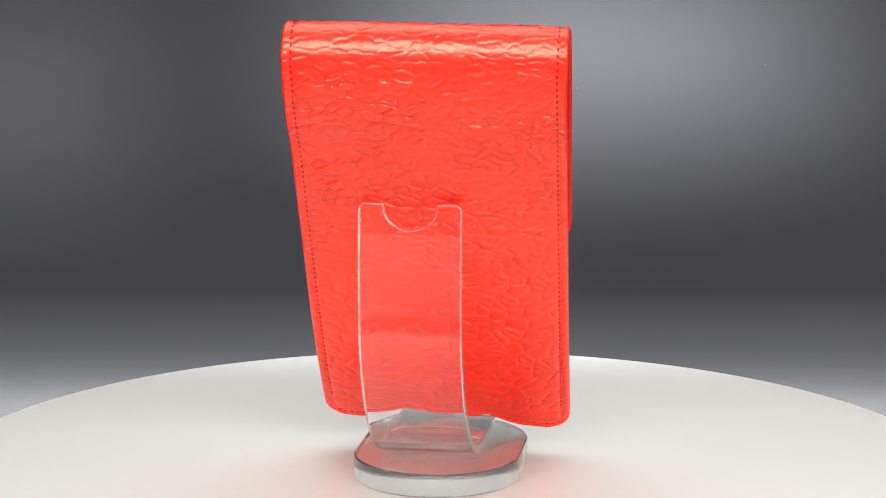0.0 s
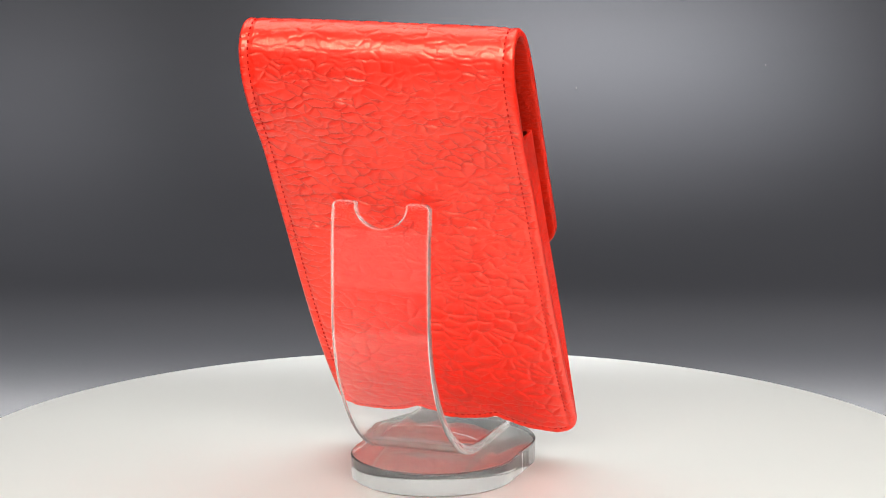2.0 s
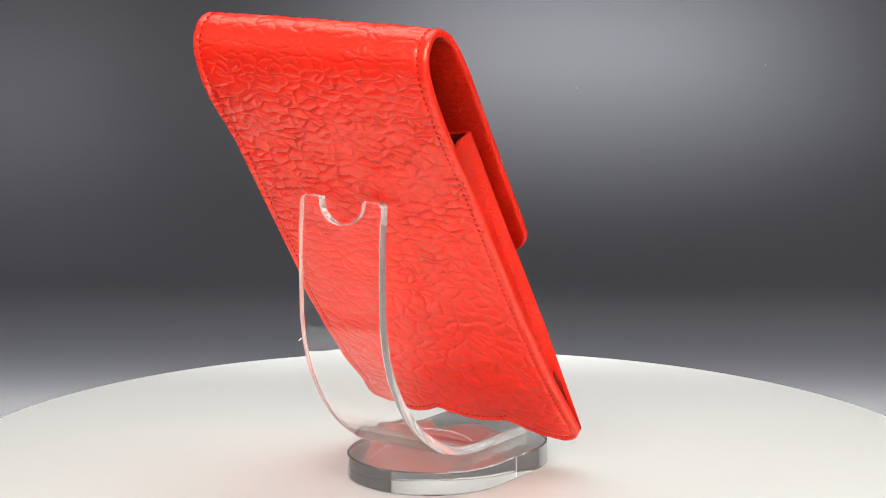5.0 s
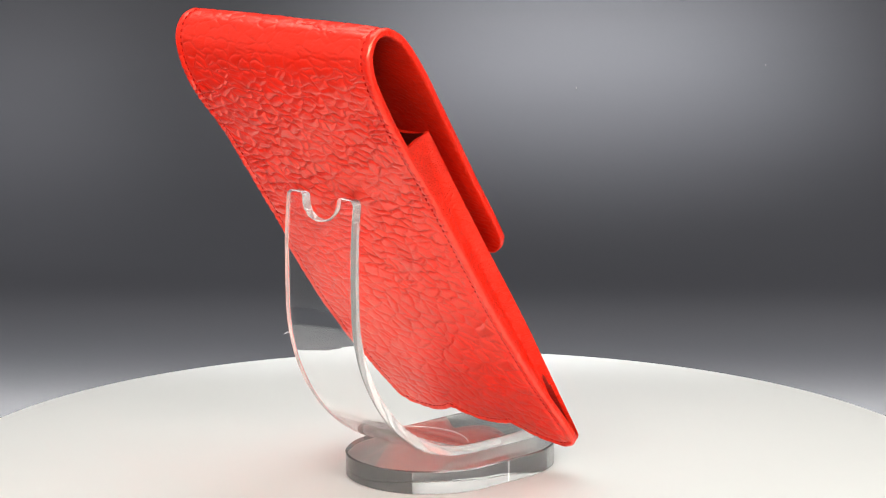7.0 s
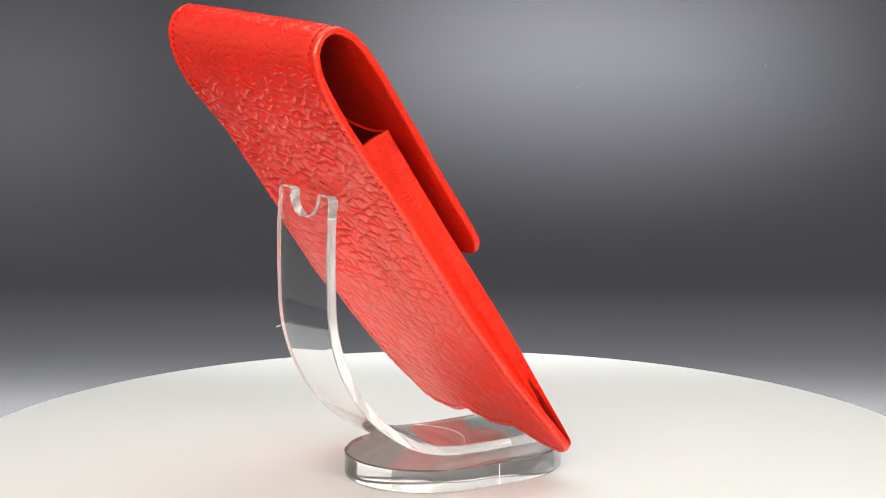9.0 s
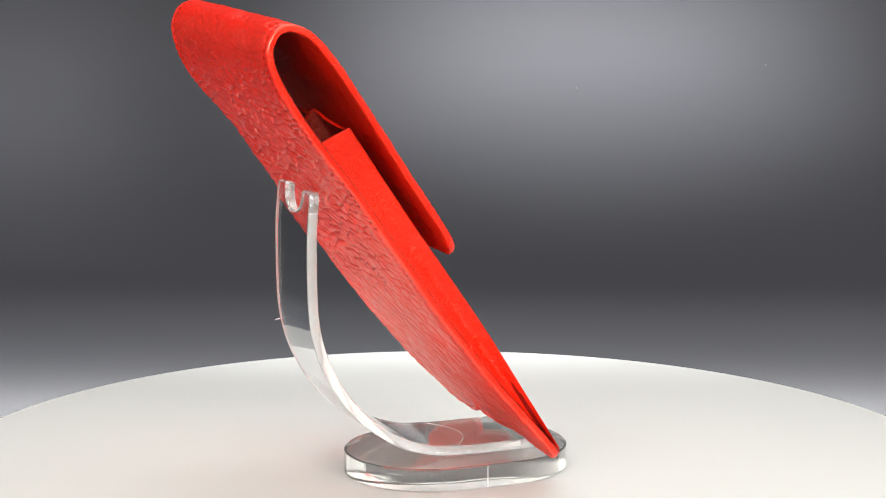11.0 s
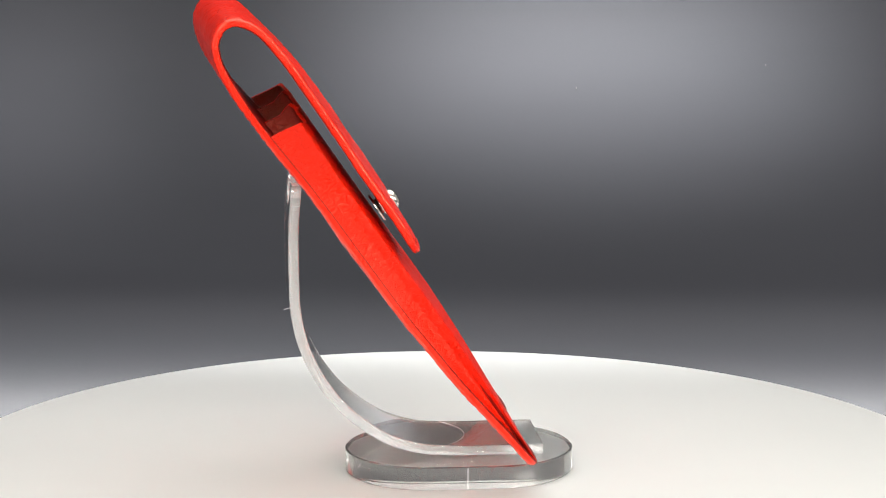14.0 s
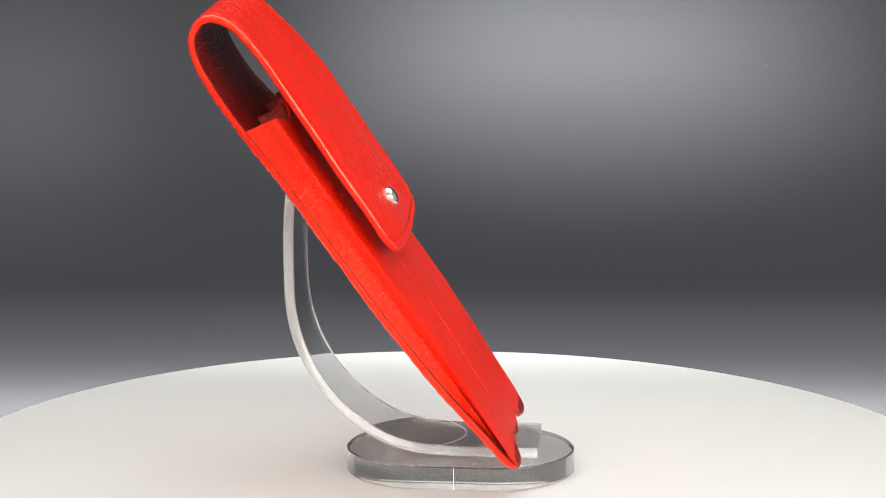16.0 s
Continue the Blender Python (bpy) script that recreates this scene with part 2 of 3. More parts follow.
def cells(x, y, seed):
    """Distance to the edge of irregular cells of size 1, and how far that edge runs along x."""
    gen = np.random.default_rng(seed)
    jx, jy = gen.uniform(0.0, 1.0, (256, 256)), gen.uniform(0.0, 1.0, (256, 256))
    i, j = np.floor(x).astype(int), np.floor(y).astype(int)
    best, px, py = np.full(x.shape, 9.0), np.zeros(x.shape), np.zeros(x.shape)
    for a in (-1, 0, 1):
        for b in (-1, 0, 1):
            cx = i + a + jx[(i + a) % 256, (j + b) % 256]
            cy = j + b + jy[(i + a) % 256, (j + b) % 256]
            d = (cx - x) ** 2 + (cy - y) ** 2
            hit = d < best
            best, px, py = np.where(hit, d, best), np.where(hit, cx, px), np.where(hit, cy, py)
    edge, along = np.full(x.shape, 9.0), np.zeros(x.shape)
    for a in (-2, -1, 0, 1, 2):
        for b in (-2, -1, 0, 1, 2):
            cx = i + a + jx[(i + a) % 256, (j + b) % 256]
            cy = j + b + jy[(i + a) % 256, (j + b) % 256]
            ex, ey = cx - px, cy - py
            n = np.sqrt(ex * ex + ey * ey)
            ok = n > 1e-6
            n = np.where(ok, n, 1.0)
            d = (((px + cx) / 2 - x) * ex + ((py + cy) / 2 - y) * ey) / n
            hit = ok & (d < edge)
            edge, along = np.where(hit, d, edge), np.where(hit, np.abs(ey) / n, along)
    return edge, along


def ease01(x):
    x = np.clip(x, 0, 1)
    return x * x * (3 - 2 * x)


# ---- the setting ----
WALL_Y = 0.56
FLOOR_Z = -0.145


def build_setting():
    # backdrop sheet: flat on the table, a curve, then upright
    prof = [(-0.35, FLOOR_Z)]
    r = 0.088
    for k in range(25):
        a = math.pi / 2 * k / 24
        prof.append((WALL_Y - r + r * math.sin(a), FLOOR_Z + r - r * math.cos(a)))
    prof.append((WALL_Y + 0.01, 0.30))
    prof.append((WALL_Y + 0.02, 0.62))
    outer = [[(-0.74 + 1.48 * j / 8, y, z) for j in range(9)] for y, z in prof]
    inner = [[(-0.74 + 1.48 * j / 8, y + 0.002, z - 0.002) for j in range(9)] for y, z in prof]
    bm = bmesh.new()
    grid_solid(bm, outer, inner)
    tagged(part("backdrop", bm, BACK), "smooth grey backdrop sheet sweeping up behind the turntable", "backdrop", kind="structure")

    def box(name, x0, x1, y0, y1, z0, z1, mat, label, cat):
        b = bmesh.new()
        bmesh.ops.create_cube(b, size=1)
        for vert in b.verts:
            vert.co = Vector(((x0, x1)[vert.co.x > 0], (y0, y1)[vert.co.y > 0], (z0, z1)[vert.co.z > 0]))
        bmesh.ops.bevel(b, geom=list(b.edges), offset=0.003, segments=2, affect="EDGES")
        tagged(part(name, b, mat), label, cat, kind="structure")

    box("table_top", -0.75, 0.75, -1.02, 0.75, FLOOR_Z - 0.045, FLOOR_Z - 0.003, TABLE, "plain grey table top under the backdrop", "table")
    # walls and ceiling out of view, added to close the set and bounce light
    box("wall_north", -0.75, 0.75, 0.75, 0.78, FLOOR_Z, 0.90, SURROUND, "plain grey unseen wall added round the set", "wall")
    box("wall_south", -0.75, 0.75, -1.05, -1.02, FLOOR_Z, 0.90, SURROUND, "plain grey unseen wall added round the set", "wall")
    box("wall_west", -0.78, -0.75, -1.05, 0.78, FLOOR_Z, 0.90, SURROUND, "plain grey unseen wall added round the set", "wall")
    box("wall_east", 0.75, 0.78, -1.05, 0.78, FLOOR_Z, 0.90, SURROUND, "plain grey unseen wall added round the set", "wall")
    box("ceiling", -0.75, 0.75, -1.02, 0.75, 0.87, 0.90, SURROUND, "plain grey unseen ceiling added over the set", "ceiling")


DISC_R = 0.1549


def build_turntable():
    top = new("turntable")
    tagged(top, "round white turntable platter with a pale green edge", "turntable")
    bm = bmesh.new()
    R = DISC_R
    lathe(bm, [(0, 0), (R * 0.5, 0), (R - 0.0012, 0), (R - 0.0008, -0.0001), (R - 0.0008, -0.0040), (0, -0.0040)], 256)
    part("platter", bm, WHITE, top)
    bm = bmesh.new()
    lathe(bm, [(R - 0.0008, -0.0001), (R - 0.0003, -0.0004), (R, -0.0010), (R, -0.0043), (R - 0.0006, -0.0050), (0, -0.0050)], 256)
    part("edge_band", bm, RIM, top, "pale green glassy edge")
    base = new("drive_unit")
    tagged(base, "black round motor unit standing under the turntable", "motor unit")
    base.location = (0, 0, FLOOR_Z)
    bm = bmesh.new()
    h = -FLOOR_Z - 0.0052
    lathe(bm, [(0, 0), (0.070, 0), (0.073, 0.003), (0.073, h - 0.03), (0.066, h - 0.02), (0.03, h - 0.016), (0.03, h), (0, h)], 64)
    part("housing", bm, DARK, base)
    return top


# ---- acrylic stand ----
BASE_C, BASE_HALF, BASE_R, BASE_T = (-2.4, 3.4), 9.3, 24.1, 7.0
STRIP_X = (-18.0, 10.3)
STRIP_T = 3.0
STRIP_OUT = [(26.6, 7.1), (16.0, 7.1), (4.0, 7.1), (-1.5, 7.3), (-9.6, 8.1), (-19.5, 11.4), (-29.5, 18.2), (-36.7, 26.1), (-42.1, 35.4), (-45.0, 43.8), (-46.3, 51.4), (-46.6, 58.8), (-46.7, 65.3), (-46.6, 75.1), (-45.9, 84.0), (-45.7, 86.7)]


def build_stand():
    top = new("display_stand")
    tagged(top, "clear acrylic display stand with a curved arm on an oval base", "display stand")
    # oval base plate
    bm = bmesh.new()
    out = []
    for k in range(160):
        a = 2 * math.pi * k / 160
        out.append((BASE_C[0] + BASE_R * math.cos(a), BASE_C[1] + BASE_R * math.sin(a) + (BASE_HALF if math.sin(a) > 0 else -BASE_HALF)))
    rings = []
    for inset, z in ((0.35, 0.15), (0.0, 0.5), (0.0, BASE_T - 0.35), (0.35, BASE_T)):
        f = 1 - inset / BASE_R
        rings.append([bm.verts.new(((BASE_C[0] + (x - BASE_C[0]) * f) * MM, (BASE_C[1] + (y - BASE_C[1]) * f) * MM, z * MM)) for x, y in out])
    for a, b in zip(rings, rings[1:]):
        for k in range(160):
            bm.faces.new((a[k], a[(k + 1) % 160], b[(k + 1) % 160], b[k]))
    bm.faces.new(rings[0][::-1])
    bm.faces.new(rings[-1])
    part("base_plate", bm, BLOCK, top, "thick oval clear acrylic base", sharp=30)
    # bent arm: strip with a half-round notch between two rounded tabs
    curve = spline(STRIP_OUT, 6)
    ns = normals2(curve)
    length = [0.0]
    for p, q in zip(curve, curve[1:]):
        length.append(length[-1] + (q - p).length)
    total = length[-1]

    def at(s):
        s = min(max(s, 0), total)
        for i in range(len(length) - 1):
            if s <= length[i + 1]:
                f = (s - length[i]) / (length[i + 1] - length[i])
                return curve[i].lerp(curve[i + 1], f), ns[i].lerp(ns[i + 1], f).normalized()

    x0, x1 = STRIP_X
    xc, half = -3.85, 7.4

    def top_at(x):
        e = min(x - x0, x1 - x)
        cut = 0.0
        if e < 2.0:
            cut = 2.0 - math.sqrt(max(0, 4.0 - (2.0 - e) ** 2))
        d = abs(x - xc)
        if d < half:
            cut = max(cut, 0.2 + 7.0 * math.sqrt(max(0.0, 1 - (d / half) ** 2)) ** 0.9)
        elif d < half + 1.0:
            cut = max(cut, 0.5 * (1 - (d - half)) ** 2)
        return total - cut

    xs = set()
    for k in range(41):
        xs.add(x0 + (x1 - x0) * k / 40)
    xs.update((x0 + 0.15, x0 + 0.3, x1 - 0.15, x1 - 0.3))
    for k in range(9):
        f = 1 - math.cos(math.pi / 2 * k / 8)
        xs.update((x0 + 2 * f, x1 - 2 * f, xc - half + 1.2 * f, xc + half - 1.2 * f, xc - half - 1.0 * k / 8, xc + half + 1.0 * k / 8))
    xs = sorted(round(x, 4) for x in xs)
    xs = [x for i, x in enumerate(xs) if i == 0 or x - xs[i - 1] > 0.01]
    body = total - 10.0
    rows = 90
    outer, inner = [], []
    for i in range(rows + 14):
        ro, ri = [], []
        for x in xs:
            s = body * i / rows if i <= rows else body + (top_at(x) - 0.35 - body) * (i - rows) / 12
            if i == rows + 13:
                s = top_at(x)
            p, n = at(s)
            e = min(x - x0, x1 - x)
            ease = 0.3 * (1 - min(e / 0.3, 1)) ** 2
            if i == rows + 13:
                ease = 0.3
            q = p - n * (STRIP_T - ease)
            p = p - n * ease
            ro.append((x * MM, p[0] * MM, p[1] * MM))
            ri.append((x * MM, q[0] * MM, q[1] * MM))
        outer.append(ro)
        inner.append(ri)
    bm = bmesh.new()
    grid_solid(bm, outer, inner, 1)
    bm.verts.index_update()
    cols = len(xs)
    for f in bm.faces:
        mid_x = sum(q.co.x for q in f.verts) / len(f.verts) / MM
        in_row = all((q.index % (cols * (rows + 14))) // cols >= rows + 12 for q in f.verts)
        if min(mid_x - x0, x1 - mid_x) < 0.32 or in_row:
            f.material_index = 1
    arm = part("curved_arm", bm, ACRYLIC, top, "clear bent acrylic strip with a half-round notch", sharp=40)
    arm.visible_shadow = False
    arm.data.materials.append(CUT)

    def bead(name, path, radius, mat, label):
        b2 = bmesh.new()
        pts = [Vector(p) * MM for p in path]
        rings2 = []
        for i, p in enumerate(pts):
            d = (pts[min(i + 1, len(pts) - 1)] - pts[max(i - 1, 0)]).normalized()
            side = d.orthogonal().normalized()
            up2 = d.cross(side)
            rings2.append([b2.verts.new(p + (side * math.cos(q) + up2 * math.sin(q)) * radius * MM) for q in (2 * math.pi * k / 6 for k in range(6))])
        for r0, r1 in zip(rings2, rings2[1:]):
            for k in range(6):
                b2.faces.new((r0[k], r0[(k + 1) % 6], r1[(k + 1) % 6], r1[k]))
        b2.faces.new(rings2[0][::-1])
        b2.faces.new(rings2[-1])
        return part(name, b2, mat, top, label)

    arc = [(STRIP_X[0] + 1.0 + (STRIP_X[1] - STRIP_X[0] - 2.0) * k / 16, -1.0 + 6.0 * math.sin(math.pi * k / 16) ** 0.8, 10.25) for k in range(17)]
    bead("glue_edge", arc, 0.09, FROST, "whitish curved edge of the glue")
    bead("rim_line", [(BASE_C[0] + BASE_R + 0.02, 3.4, z) for z in (0.5, 3.5, BASE_T - 0.4)], 0.08, FROST, "thin whitish vertical line on the rim")
    bead("scuff", [(BASE_C[0] + BASE_R + 0.02, -5.0, z) for z in (0.9, 1.3)], 0.18, DARK, "tiny dark scuff on the rim")
    return top


# ---- pen case ----
CASE_O = Vector((-0.285, 16.306, 12.514)) * MM
C_LAT = Vector((0.9988678, 0.0386840, -0.0276876))
C_UP = Vector((0.0455121, -0.6076888, 0.7928701))
C_OUT = Vector((-0.0138459, 0.7932325, 0.6087614))
U0, U1 = -39.4, 34.3
UC = (U0 + U1) / 2
V0 = -5.2
COVER = [(1.1, V0), (0.3, 4), (-0.9, 17), (-1.6, 32), (-1.7, 52), (-1.3, 72), (-0.7, 90), (-0.4, 106), (-0.4, 118), (-0.1, 126), (1.2, 138), (3.4, 144.4), (6.3, 147.4), (9.9, 148.6), (13.6, 147.3), (16.5, 143.4), (17.7, 138.5), (17.8, 129.5), (17.2, 121.3), (16.1, 107.6), (15.0, 93.6), (14.3, 80.0), (13.4, 70.0), (12.5, 63.0)]
COVER_T = 2.1


def lobe(u):
    """How far the lower edge is drawn up at u: three scallops and rounded outer corners."""
    w = (U1 - U0) / 3
    k = min(int((u - U0) / w), 2)
    f = (u - U0) / w - k
    g = f if k == 2 else (1 - f if k == 0 else min(f, 1 - f))
    deep = 3.4 if k == 1 else 5.2
    notch = deep * max(0.0, 1 - g / 0.5) ** 1.7 + (5.2 - deep)
    e = min(u - U0, U1 - u)
    r = 8.5
    corner = r - math.sqrt(max(0, r * r - (r - e) ** 2)) if e < r else 0.0
    return notch + corner


def flap_end(u):
    e = min(u - U0, U1 - u)
    r = 8.0
    return 2.6 * ((u - UC) / (U1 - UC)) ** 2 + (r - math.sqrt(max(0, r * r - (r - e) ** 2)) if e < r else 0.0)


def build_case():
    top = new("pen_case")
    tagged(top, "red grained leather pen case with closed snap flap", "pen case")
    curve = spline(COVER, 5)
    ns = normals2(curve)
    length = [0.0]
    for p, q in zip(curve, curve[1:]):
        length.append(length[-1] + (q - p).length)
    total = length[-1]

    def at(s):
        s = min(max(s, 0), total)
        for i in range(len(length) - 1):
            if s <= length[i + 1]:
                f = (s - length[i]) / (length[i + 1] - length[i])
                return curve[i].lerp(curve[i + 1], f), ns[i].lerp(ns[i + 1], f).normalized()

    def bow(u, s):
        x = (u - UC) / ((U1 - U0) / 2)
        along = ease01(s / 45) * ease01((128 - s) / 45) + 0.8 * ease01((s - 182) / 35)
        splay = (1 - x) / 2 * (1.3 * ease01(s / 60) * ease01((150 - s) / 20) + 1.7 * ease01((s - 150) / 50))
        return 0.7 * (1 - x * x) * along + splay + 0.5 * (1 + x) * ease01((s - 165) / 45)

    def sag(u, v):
        """How far the fold leans back at u and height v."""
        return 2.7 * (U1 - u) / (U1 - U0) * ease01((v - 110) / 32)

    cols, rows = 290, 900
    us = np.linspace(U0, U1, cols)
    s0 = np.array([lobe(u) for u in us])
    s1 = np.array([total - flap_end(u) for u in us])
    S = s0[None, :] + (s1 - s0)[None, :] * np.linspace(0, 1, rows + 1)[:, None]
    U = np.broadcast_to(us[None, :], S.shape)
    px, pv = np.interp(S, length, [p[0] for p in curve]), np.interp(S, length, [p[1] for p in curve])
    nx, nv = np.interp(S, length, [n[0] for n in ns]), np.interp(S, length, [n[1] for n in ns])
    nl = np.sqrt(nx * nx + nv * nv)
    nx, nv = nx / nl, nv / nl
    E = np.minimum(np.minimum(U - U0, U1 - U), np.minimum(S - s0[None, :], s1[None, :] - S))
    soft = 0.55 * (1 - np.minimum(E / 0.8, 1)) ** 2
    wav = 0.25 * lattice(U * 0.06, S * 0.05, 3) + bow(U, S)
    pinch = 0.22 * np.exp(-((E - 2.6) / 0.75) ** 2)
    # grain: plump scales between short cracks on the back, wide soft pebbles near the foot, finer on the flap
    upper = ease01((S - 48) / 45)
    flap = ease01((S - 158) / 14)
    fold = np.exp(-((S - 153) / 10) ** 2)
    wu = U + 1.3 * fractal(U / 7, S / 7, 11, 2) + 0.34 * fractal(U / 1.5, S / 1.5, 21, 2)
    ws = S + 1.0 * fractal(U / 7, S / 7, 31, 2) + 0.30 * fractal(U / 1.5, S / 1.5, 41, 2)
    run = ws / 4.2 + np.where(ws > 62, (ws - 62) * (1 / 2.9 - 1 / 4.2), 0)
    edge, along = cells(wu / 4.6 + 60, run + 20, 5)
    show = ease01(0.60 + 1.0 * fractal(U / 6, S / 5, 51, 2))
    crack = np.exp(-(edge / 0.085) ** 2) * (0.75 - 0.5 * upper + 0.75 * upper * along ** 1.5)
    plump = 1 - np.exp(-(edge / 0.15) ** 1.2)
    fine, lie = cells(wu / 2.3 + 40, ws / 1.35 + 40, 6)
    thin = np.exp(-(fine / 0.11) ** 2) * (0.15 + 0.85 * lie ** 2) * ease01(0.35 + 1.3 * fractal(U / 5, S / 4, 61, 2))
    back_side = 1 - flap
    grain = -(0.14 + 0.27 * upper) * show * crack * (1 - 0.7 * fold) * back_side
    grain += (0.31 + 0.02 * upper) * plump * back_side * (1 - 0.8 * fold)
    grain -= (0.04 + 0.17 * upper) * thin * (1 - 0.7 * fold) * back_side
    grain += flap * (0.16 * plump - 0.22 * thin - 0.16 * show * crack)
    grain += 0.10 * fractal(U / 10, S / 8, 71, 2) + 0.015 * fractal(U / 1.7, S / 1.1, 81, 2)
    crack_dark = np.clip((show * crack + 0.5 * thin) * (1 - 0.6 * fold) * (0.15 + 0.85 * upper) * (1 - 0.9 * flap) * ease01(E / 1.6), 0, 1)
    grain *= ease01(E / 1.1) * (1 - 0.6 * np.exp(-((E - 2.6) / 0.7) ** 2))
    high = wav - soft - pinch + grain
    px = px - sag(U, pv)
    outer = np.stack([U, px + nx * high, pv + nv * high], -1)
    crease = np.exp(-((cells(wu / 5 + 90, ws / 1.6 + 90, 7)[0]) / 0.12) ** 1.5)
    low = COVER_T - soft * 0.6 - wav + 0.2 * crease * ease01(E / 1.5)
    inner = np.stack([U, px - nx * low, pv - nv * low], -1)
    # the sheet is one piece, named by its back and its flap, which meet at the crest of the fold
    crest = int(np.argmax(pv[:, cols // 2]))
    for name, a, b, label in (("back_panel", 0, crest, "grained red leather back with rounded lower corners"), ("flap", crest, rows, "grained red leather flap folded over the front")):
        sheet(name, outer[a:b + 1], inner[a:b + 1], (LEATHER, SHADED_LINING if a == 0 else FLAP_LINING, LEATHER_FINE), top, label, crack_dark[a:b + 1])

    # stitches, each a short thread sunk in its groove, run round the edge of the cover
    def stitch(path, label):
        bm = bmesh.new()
        gone = 0.0
        for (ua, sa), (ub, sb) in zip(path, path[1:]):
            gap = math.hypot(ub - ua, sb - sa)
            gone += gap
            if gone < 1.85:
                continue
            gone = 0.0
            du0, ds0 = (ub - ua) / gap, (sb - sa) / gap
            corners = []
            for dl, dw, dn in ((-0.5, -0.26, -0.5), (0.5, -0.26, -0.5), (0.5, 0.26, -0.5), (-0.5, 0.26, -0.5), (-0.38, -0.17, -0.06), (0.38, -0.17, -0.06), (0.38, 0.17, -0.06), (-0.38, 0.17, -0.06)):
                u, sv = ub + du0 * dl - ds0 * dw, sb + ds0 * dl + du0 * dw
                p, n = at(sv)
                w = p + n * (0.25 * float(lattice(np.array(u * 0.06), np.array(sv * 0.05), 3)) + bow(u, sv) + 0.04 + dn)
                corners.append(bm.verts.new((u * MM, (w[0] - sag(u, p[1])) * MM, w[1] * MM)))
            for f in ((0, 1, 5, 4), (1, 2, 6, 5), (2, 3, 7, 6), (3, 0, 4, 7), (4, 5, 6, 7), (3, 2, 1, 0)):
                bm.faces.new([corners[i] for i in f])
        tagged(part("stitching", bm, THREAD, top, label), kind="stuff")

    inset = 2.6
    for u in (U0 + inset, U1 - inset):
        stitch([(u, 11.0 + 0.1 * k) for k in range(int((total - 22.0) * 10))], "dark red stitching along the side edge")
    span = [U0 + inset + (U1 - U0 - 2 * inset) * k / 800 for k in range(801)]
    stitch([(u, lobe(u) + inset * 0.9) for u in span], "dark red stitching along the scalloped lower edge")
    stitch([(u, total - flap_end(u) - inset) for u in span], "dark red stitching round the end of the flap")

    # three pen sleeves side by side
    wdt = (U1 - U0 - 0.5) / 3

    def front(v):
        pts = [(-6, 2.6), (4, 3.8), (18, 5.2), (29, 6.2), (40, 7.1), (53, 7.7), (75, 8.5), (98, 9.7), (115, 10.7)]
        for (a, fa), (b, fb) in zip(pts, pts[1:]):
            if v <= b:
                return fa + (fb - fa) * (v - a) / (b - a)
        return pts[-1][1]

    def back(v):
        best = None
        for p, q in zip(curve, curve[1:]):
            if p[1] <= v <= q[1] and p[0] < 8:
                f = (v - p[1]) / max(1e-6, q[1] - p[1])
                best = p[0] + (q[0] - p[0]) * f
                break
        return (best if best is not None else 0.4) + COVER_T - 1.1

    # outline of one sleeve, from its left side wall round the front to its right side wall
    sect = [(-1.0, 0.82 * k / 12) for k in range(13)]
    sect += [(-1.0 + 0.14 * (1 - math.cos(a)), 0.82 + 0.13 * math.sin(a)) for a in (math.pi / 2 * k / 5 for k in range(1, 6))]
    sect += [(-0.86 + 1.72 * k / 20, 0.95 + 0.05 * math.sin(math.pi * k / 20)) for k in range(1, 20)]
    sect += [(-x, y) for x, y in sect[:18][::-1]]
    for k in range(3):
        a0 = U0 + 0.25 + wdt * k
        a1 = a0 + wdt
        uu, hw = (a0 + a1) / 2, (a1 - a0) / 2
        outer, inner = [], []
        nv = 64
        for i in range(nv + 1):
            ro, ri = [], []
            for x, y in sect:
                seam = (x < 0 and k > 0) or (x > 0 and k < 2)
                peak = 1.6 * max(0, abs(x) - 0.8) / 0.2 * ease01((y - 0.5) / 0.4) if seam else 0.0
                top_v = 116.6 - 1.8 * min(y / 0.82, 1) - 3.0 * (1 - x * x) * y + peak
                vb = V0 + 0.5 + lobe(min(max(uu + hw * x * 0.98, U0 + 0.35), U1 - 0.35))
                v = vb + (top_v - vb) * i / nv
                bk, fr = back(v), front(v)
                mid = ((uu + hw * x) - UC) / ((U1 - U0) / 2)
                depth = max(fr - bk, 0.9) + (0.7 * (1 - mid * mid) + 0.15 * (1 - mid)) * ease01(v / 40)
                # side walls fold inwards towards the foot
                groove = (0.8 + 2.4 * max(0.0, 1 - v / 115)) * math.exp(-((y - 0.52) / 0.27) ** 2) if abs(x) > 0.99 and not seam else 0.0
                xx = hw * x - math.copysign(groove, x)
                if seam and y > 0.8:
                    xx = hw * math.copysign(1 - (1 - abs(x)) * 0.35, x) if abs(x) > 0.84 else xx
                    y = max(y, 0.90 + 0.08 * (1 - abs(x)) / 0.16) if abs(x) > 0.84 else y
                for lst, th in ((ro, 0.0), (ri, 1.0)):
                    px = uu + xx * (1 - th * 1.0 / hw)
                    py = bk + depth * y * (1 - th * min(0.9 / max(depth, 1.2), 0.45)) + 0.12 * noise.noise((px * 0.1, v * 0.05, k))
                    lst.append((px * MM, py * MM, v * MM))
            outer.append(ro)
            inner.append(ri)
        bm = bmesh.new()
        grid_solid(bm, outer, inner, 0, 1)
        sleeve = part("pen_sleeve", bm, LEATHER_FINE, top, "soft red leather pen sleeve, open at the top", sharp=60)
        sleeve.data.materials.append(SHADED_LINING)

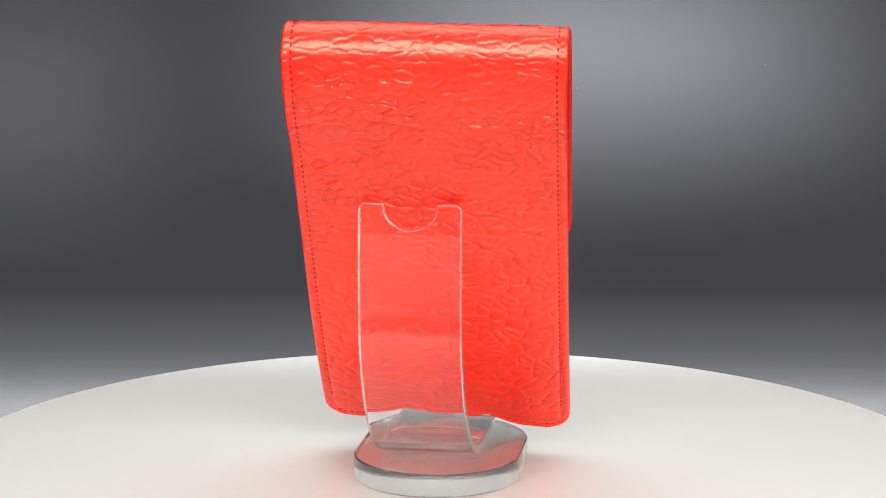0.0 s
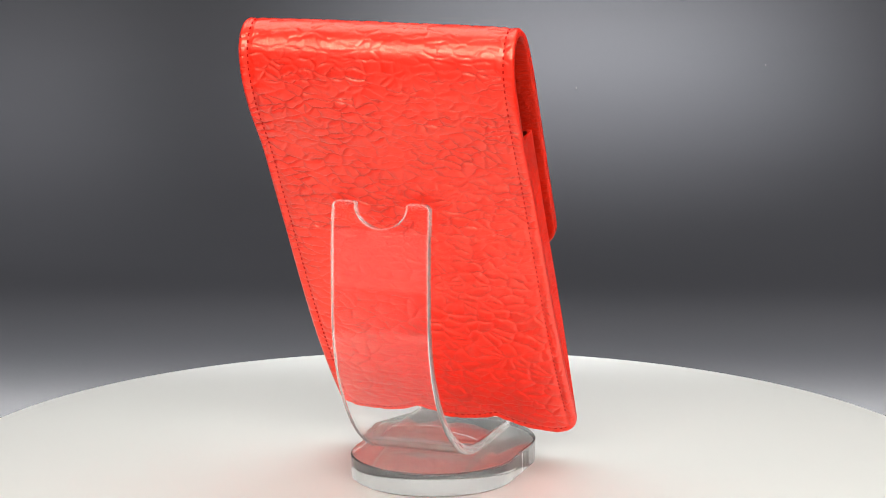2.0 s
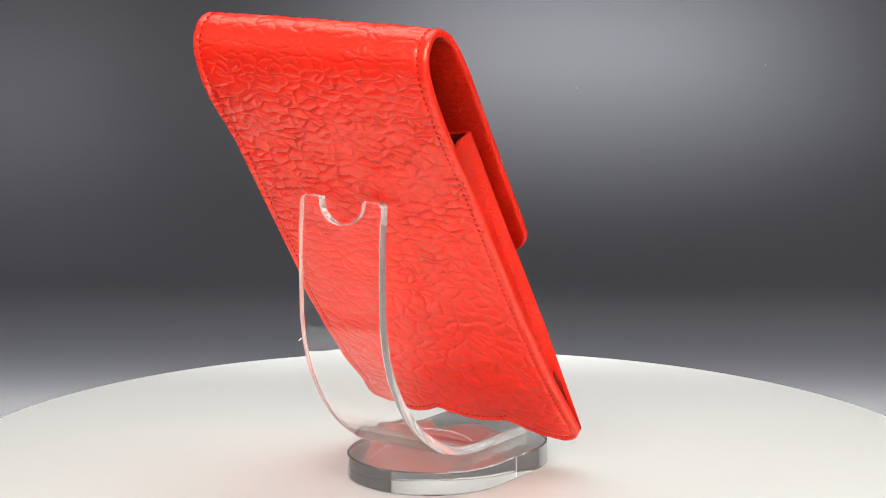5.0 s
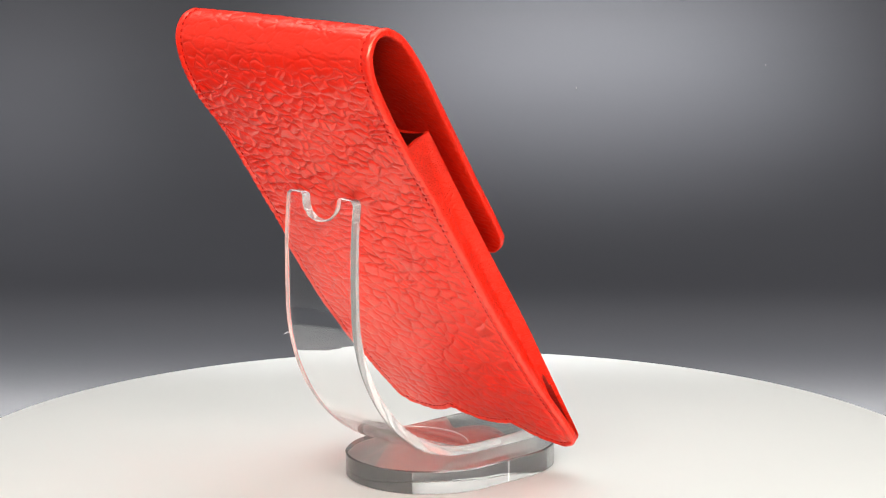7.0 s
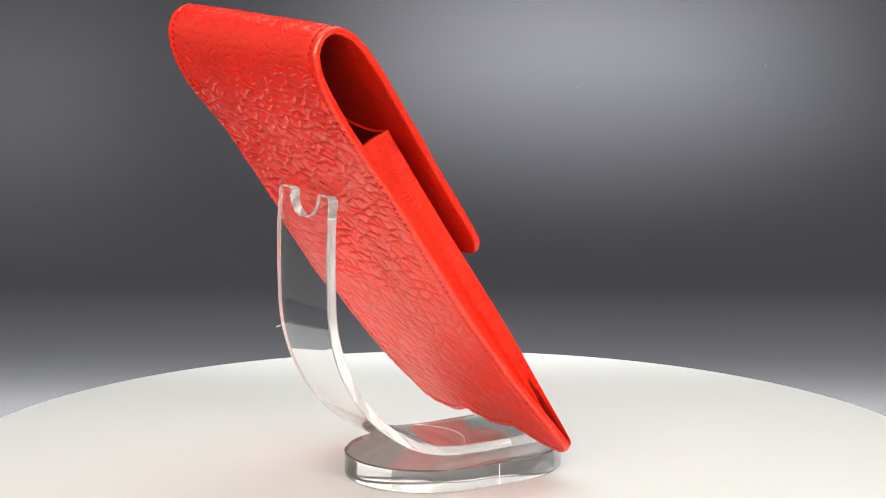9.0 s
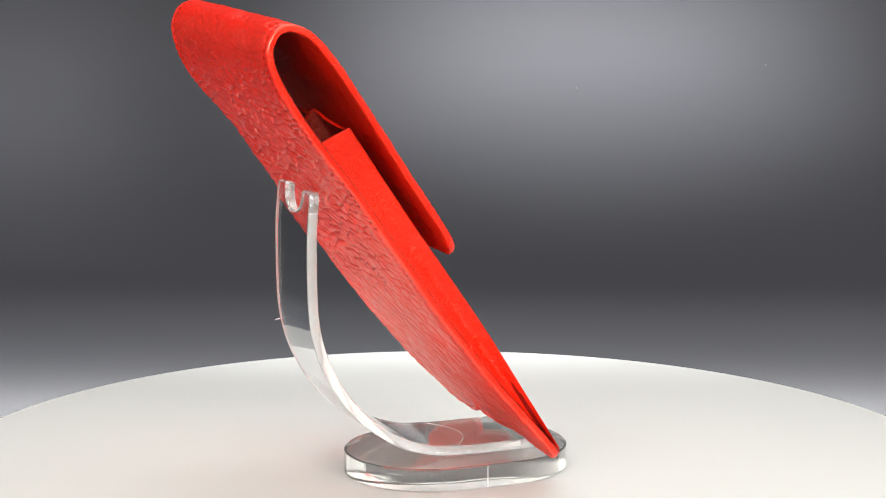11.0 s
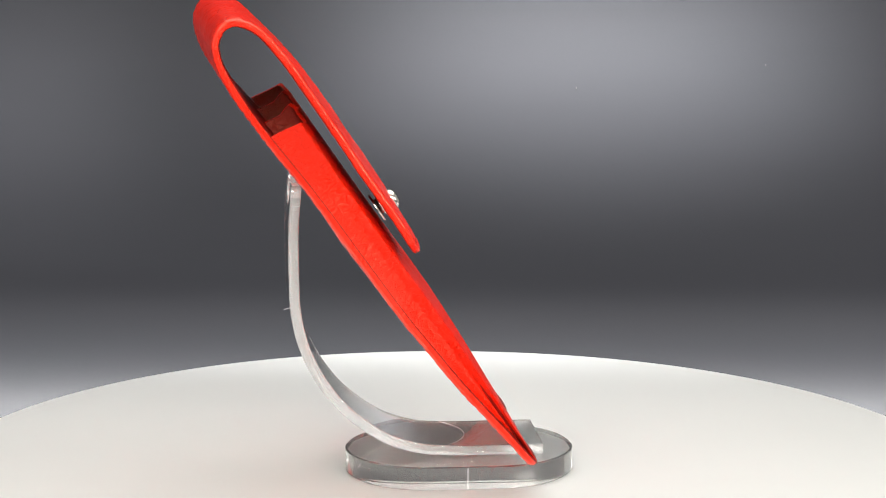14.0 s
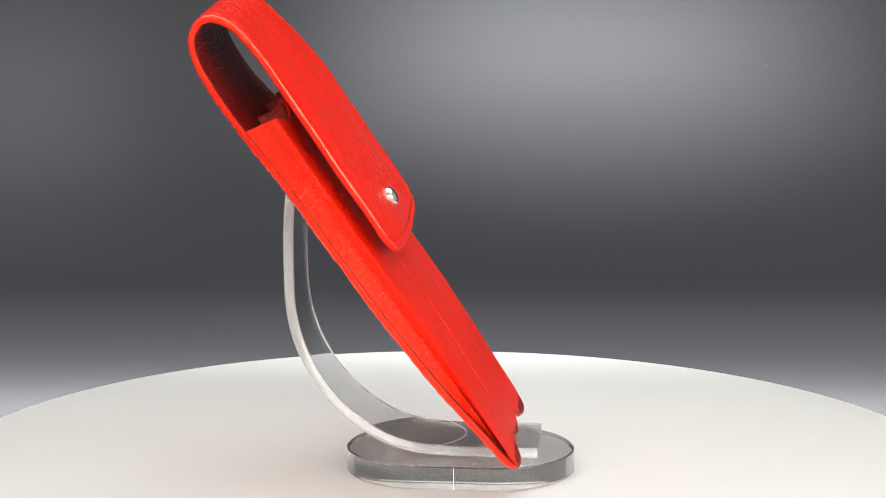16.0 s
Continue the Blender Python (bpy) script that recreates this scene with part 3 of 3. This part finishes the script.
    # snap fastener: cap on the flap, ring and post behind it
    def turned(name, prof, w, v, label):
        bm = bmesh.new()
        lathe(bm, [(r * MM, z * MM) for r, z in prof], 40)
        tilt = Matrix.Translation(((UC + 2.2) * MM, w * MM, v * MM)) @ Matrix.Rotation(radians(-90 - 4.0), 4, "X")
        bmesh.ops.transform(bm, matrix=tilt, verts=bm.verts)
        part(name, bm, STEEL, top, label)

    turned("snap_cap", [(0, 1.8), (1.4, 1.6), (2.3, 1.1), (2.8, 0.5), (2.9, 0.1), (3.1, 0.0), (3.1, -0.9), (0, -0.9)], 16.1, 75.0, "domed silver snap cap")
    turned("snap_socket", [(0, 0.8), (4.2, 0.8), (4.6, 0.5), (4.6, 0.1), (3.0, 0.0), (3.0, -0.9), (0, -0.9)], 12.9, 75.6, "silver snap socket")
    turned("snap_stud", [(0, 1.6), (2.2, 1.6), (2.4, 1.0), (2.2, 0.7), (4.4, 0.5), (4.4, 0.0), (0, 0.0)], 10.6, 75.6, "silver snap stud")
    return top


def build_lint():
    # a short fibre caught on the outer edge of the arm
    fibre = new("lint_fibre")
    tagged(fibre, "tiny curled white fibre stuck to the acrylic arm", "lint")
    bm = bmesh.new()
    path = [Vector((0.0, -0.3 * k, 0.2 * math.sin(k * 1.1))) * MM for k in range(6)]
    rings = []
    for p in path:
        rings.append([bm.verts.new(p + Vector((math.cos(q), 0, math.sin(q))) * 0.06 * MM) for q in (2 * math.pi * k / 5 for k in range(5))])
    for r0, r1 in zip(rings, rings[1:]):
        for k in range(5):
            bm.faces.new((r0[k], r0[(k + 1) % 5], r1[(k + 1) % 5], r1[k]))
    bm.faces.new(rings[0][::-1])
    bm.faces.new(rings[-1])
    part("fibre", bm, FROST, fibre)
    # specks on the backdrop
    first = None
    for x, z, r in ((0.164, 0.058, 0.8), (0.066, 0.046, 0.9)):
        m = Matrix.Translation((x, WALL_Y - 0.0005, z)) @ Matrix.Scale(r, 4)
        if first is None:
            first = new("dust_speck")
            bm = bmesh.new()
            bmesh.ops.create_icosphere(bm, subdivisions=2, radius=0.0006)
            for vert in bm.verts:
                vert.co = Vector((vert.co.x * 0.8, vert.co.y * 0.4, vert.co.z * (1.2 + 0.3 * noise.noise(vert.co * 900))))
            part("speck", bm, DUST, first)
            tagged(first, "pale dust speck clinging to the grey backdrop", "dust", "dust specks")
            first.matrix_world = m
        else:
            copy_thing(first, Matrix.Translation((x, WALL_Y - 0.0005, z)))
    return fibre


build_setting()
turntable = build_turntable()
stand = build_stand()
case = build_case()
fibre = build_lint()
CASE_POSE = Matrix((
    (C_LAT.x, C_OUT.x, C_UP.x, CASE_O.x),
    (C_LAT.y, C_OUT.y, C_UP.y, CASE_O.y),
    (C_LAT.z, C_OUT.z, C_UP.z, CASE_O.z),
    (0, 0, 0, 1)))


def angle(t):
    """Turn of the table in degrees, clockwise seen from above."""
    return -8.5 - (5.3802 * t + 0.002058 * (t - 8) * t)


def motions():
    times = [0.5 * k for k in range(33)]
    turn = {t: pose(0, 0, 0, 0, 0, angle(t)) for t in times}
    walk(turntable, [(t, turn[t]) for t in times])
    walk(stand, [(t, turn[t]) for t in times])
    walk(fibre, [(t, turn[t] @ pose(-0.0178, -0.0456, 0.0455)) for t in times])
    walk(case, [(t, turn[t] @ CASE_POSE) for t in times])


motions()
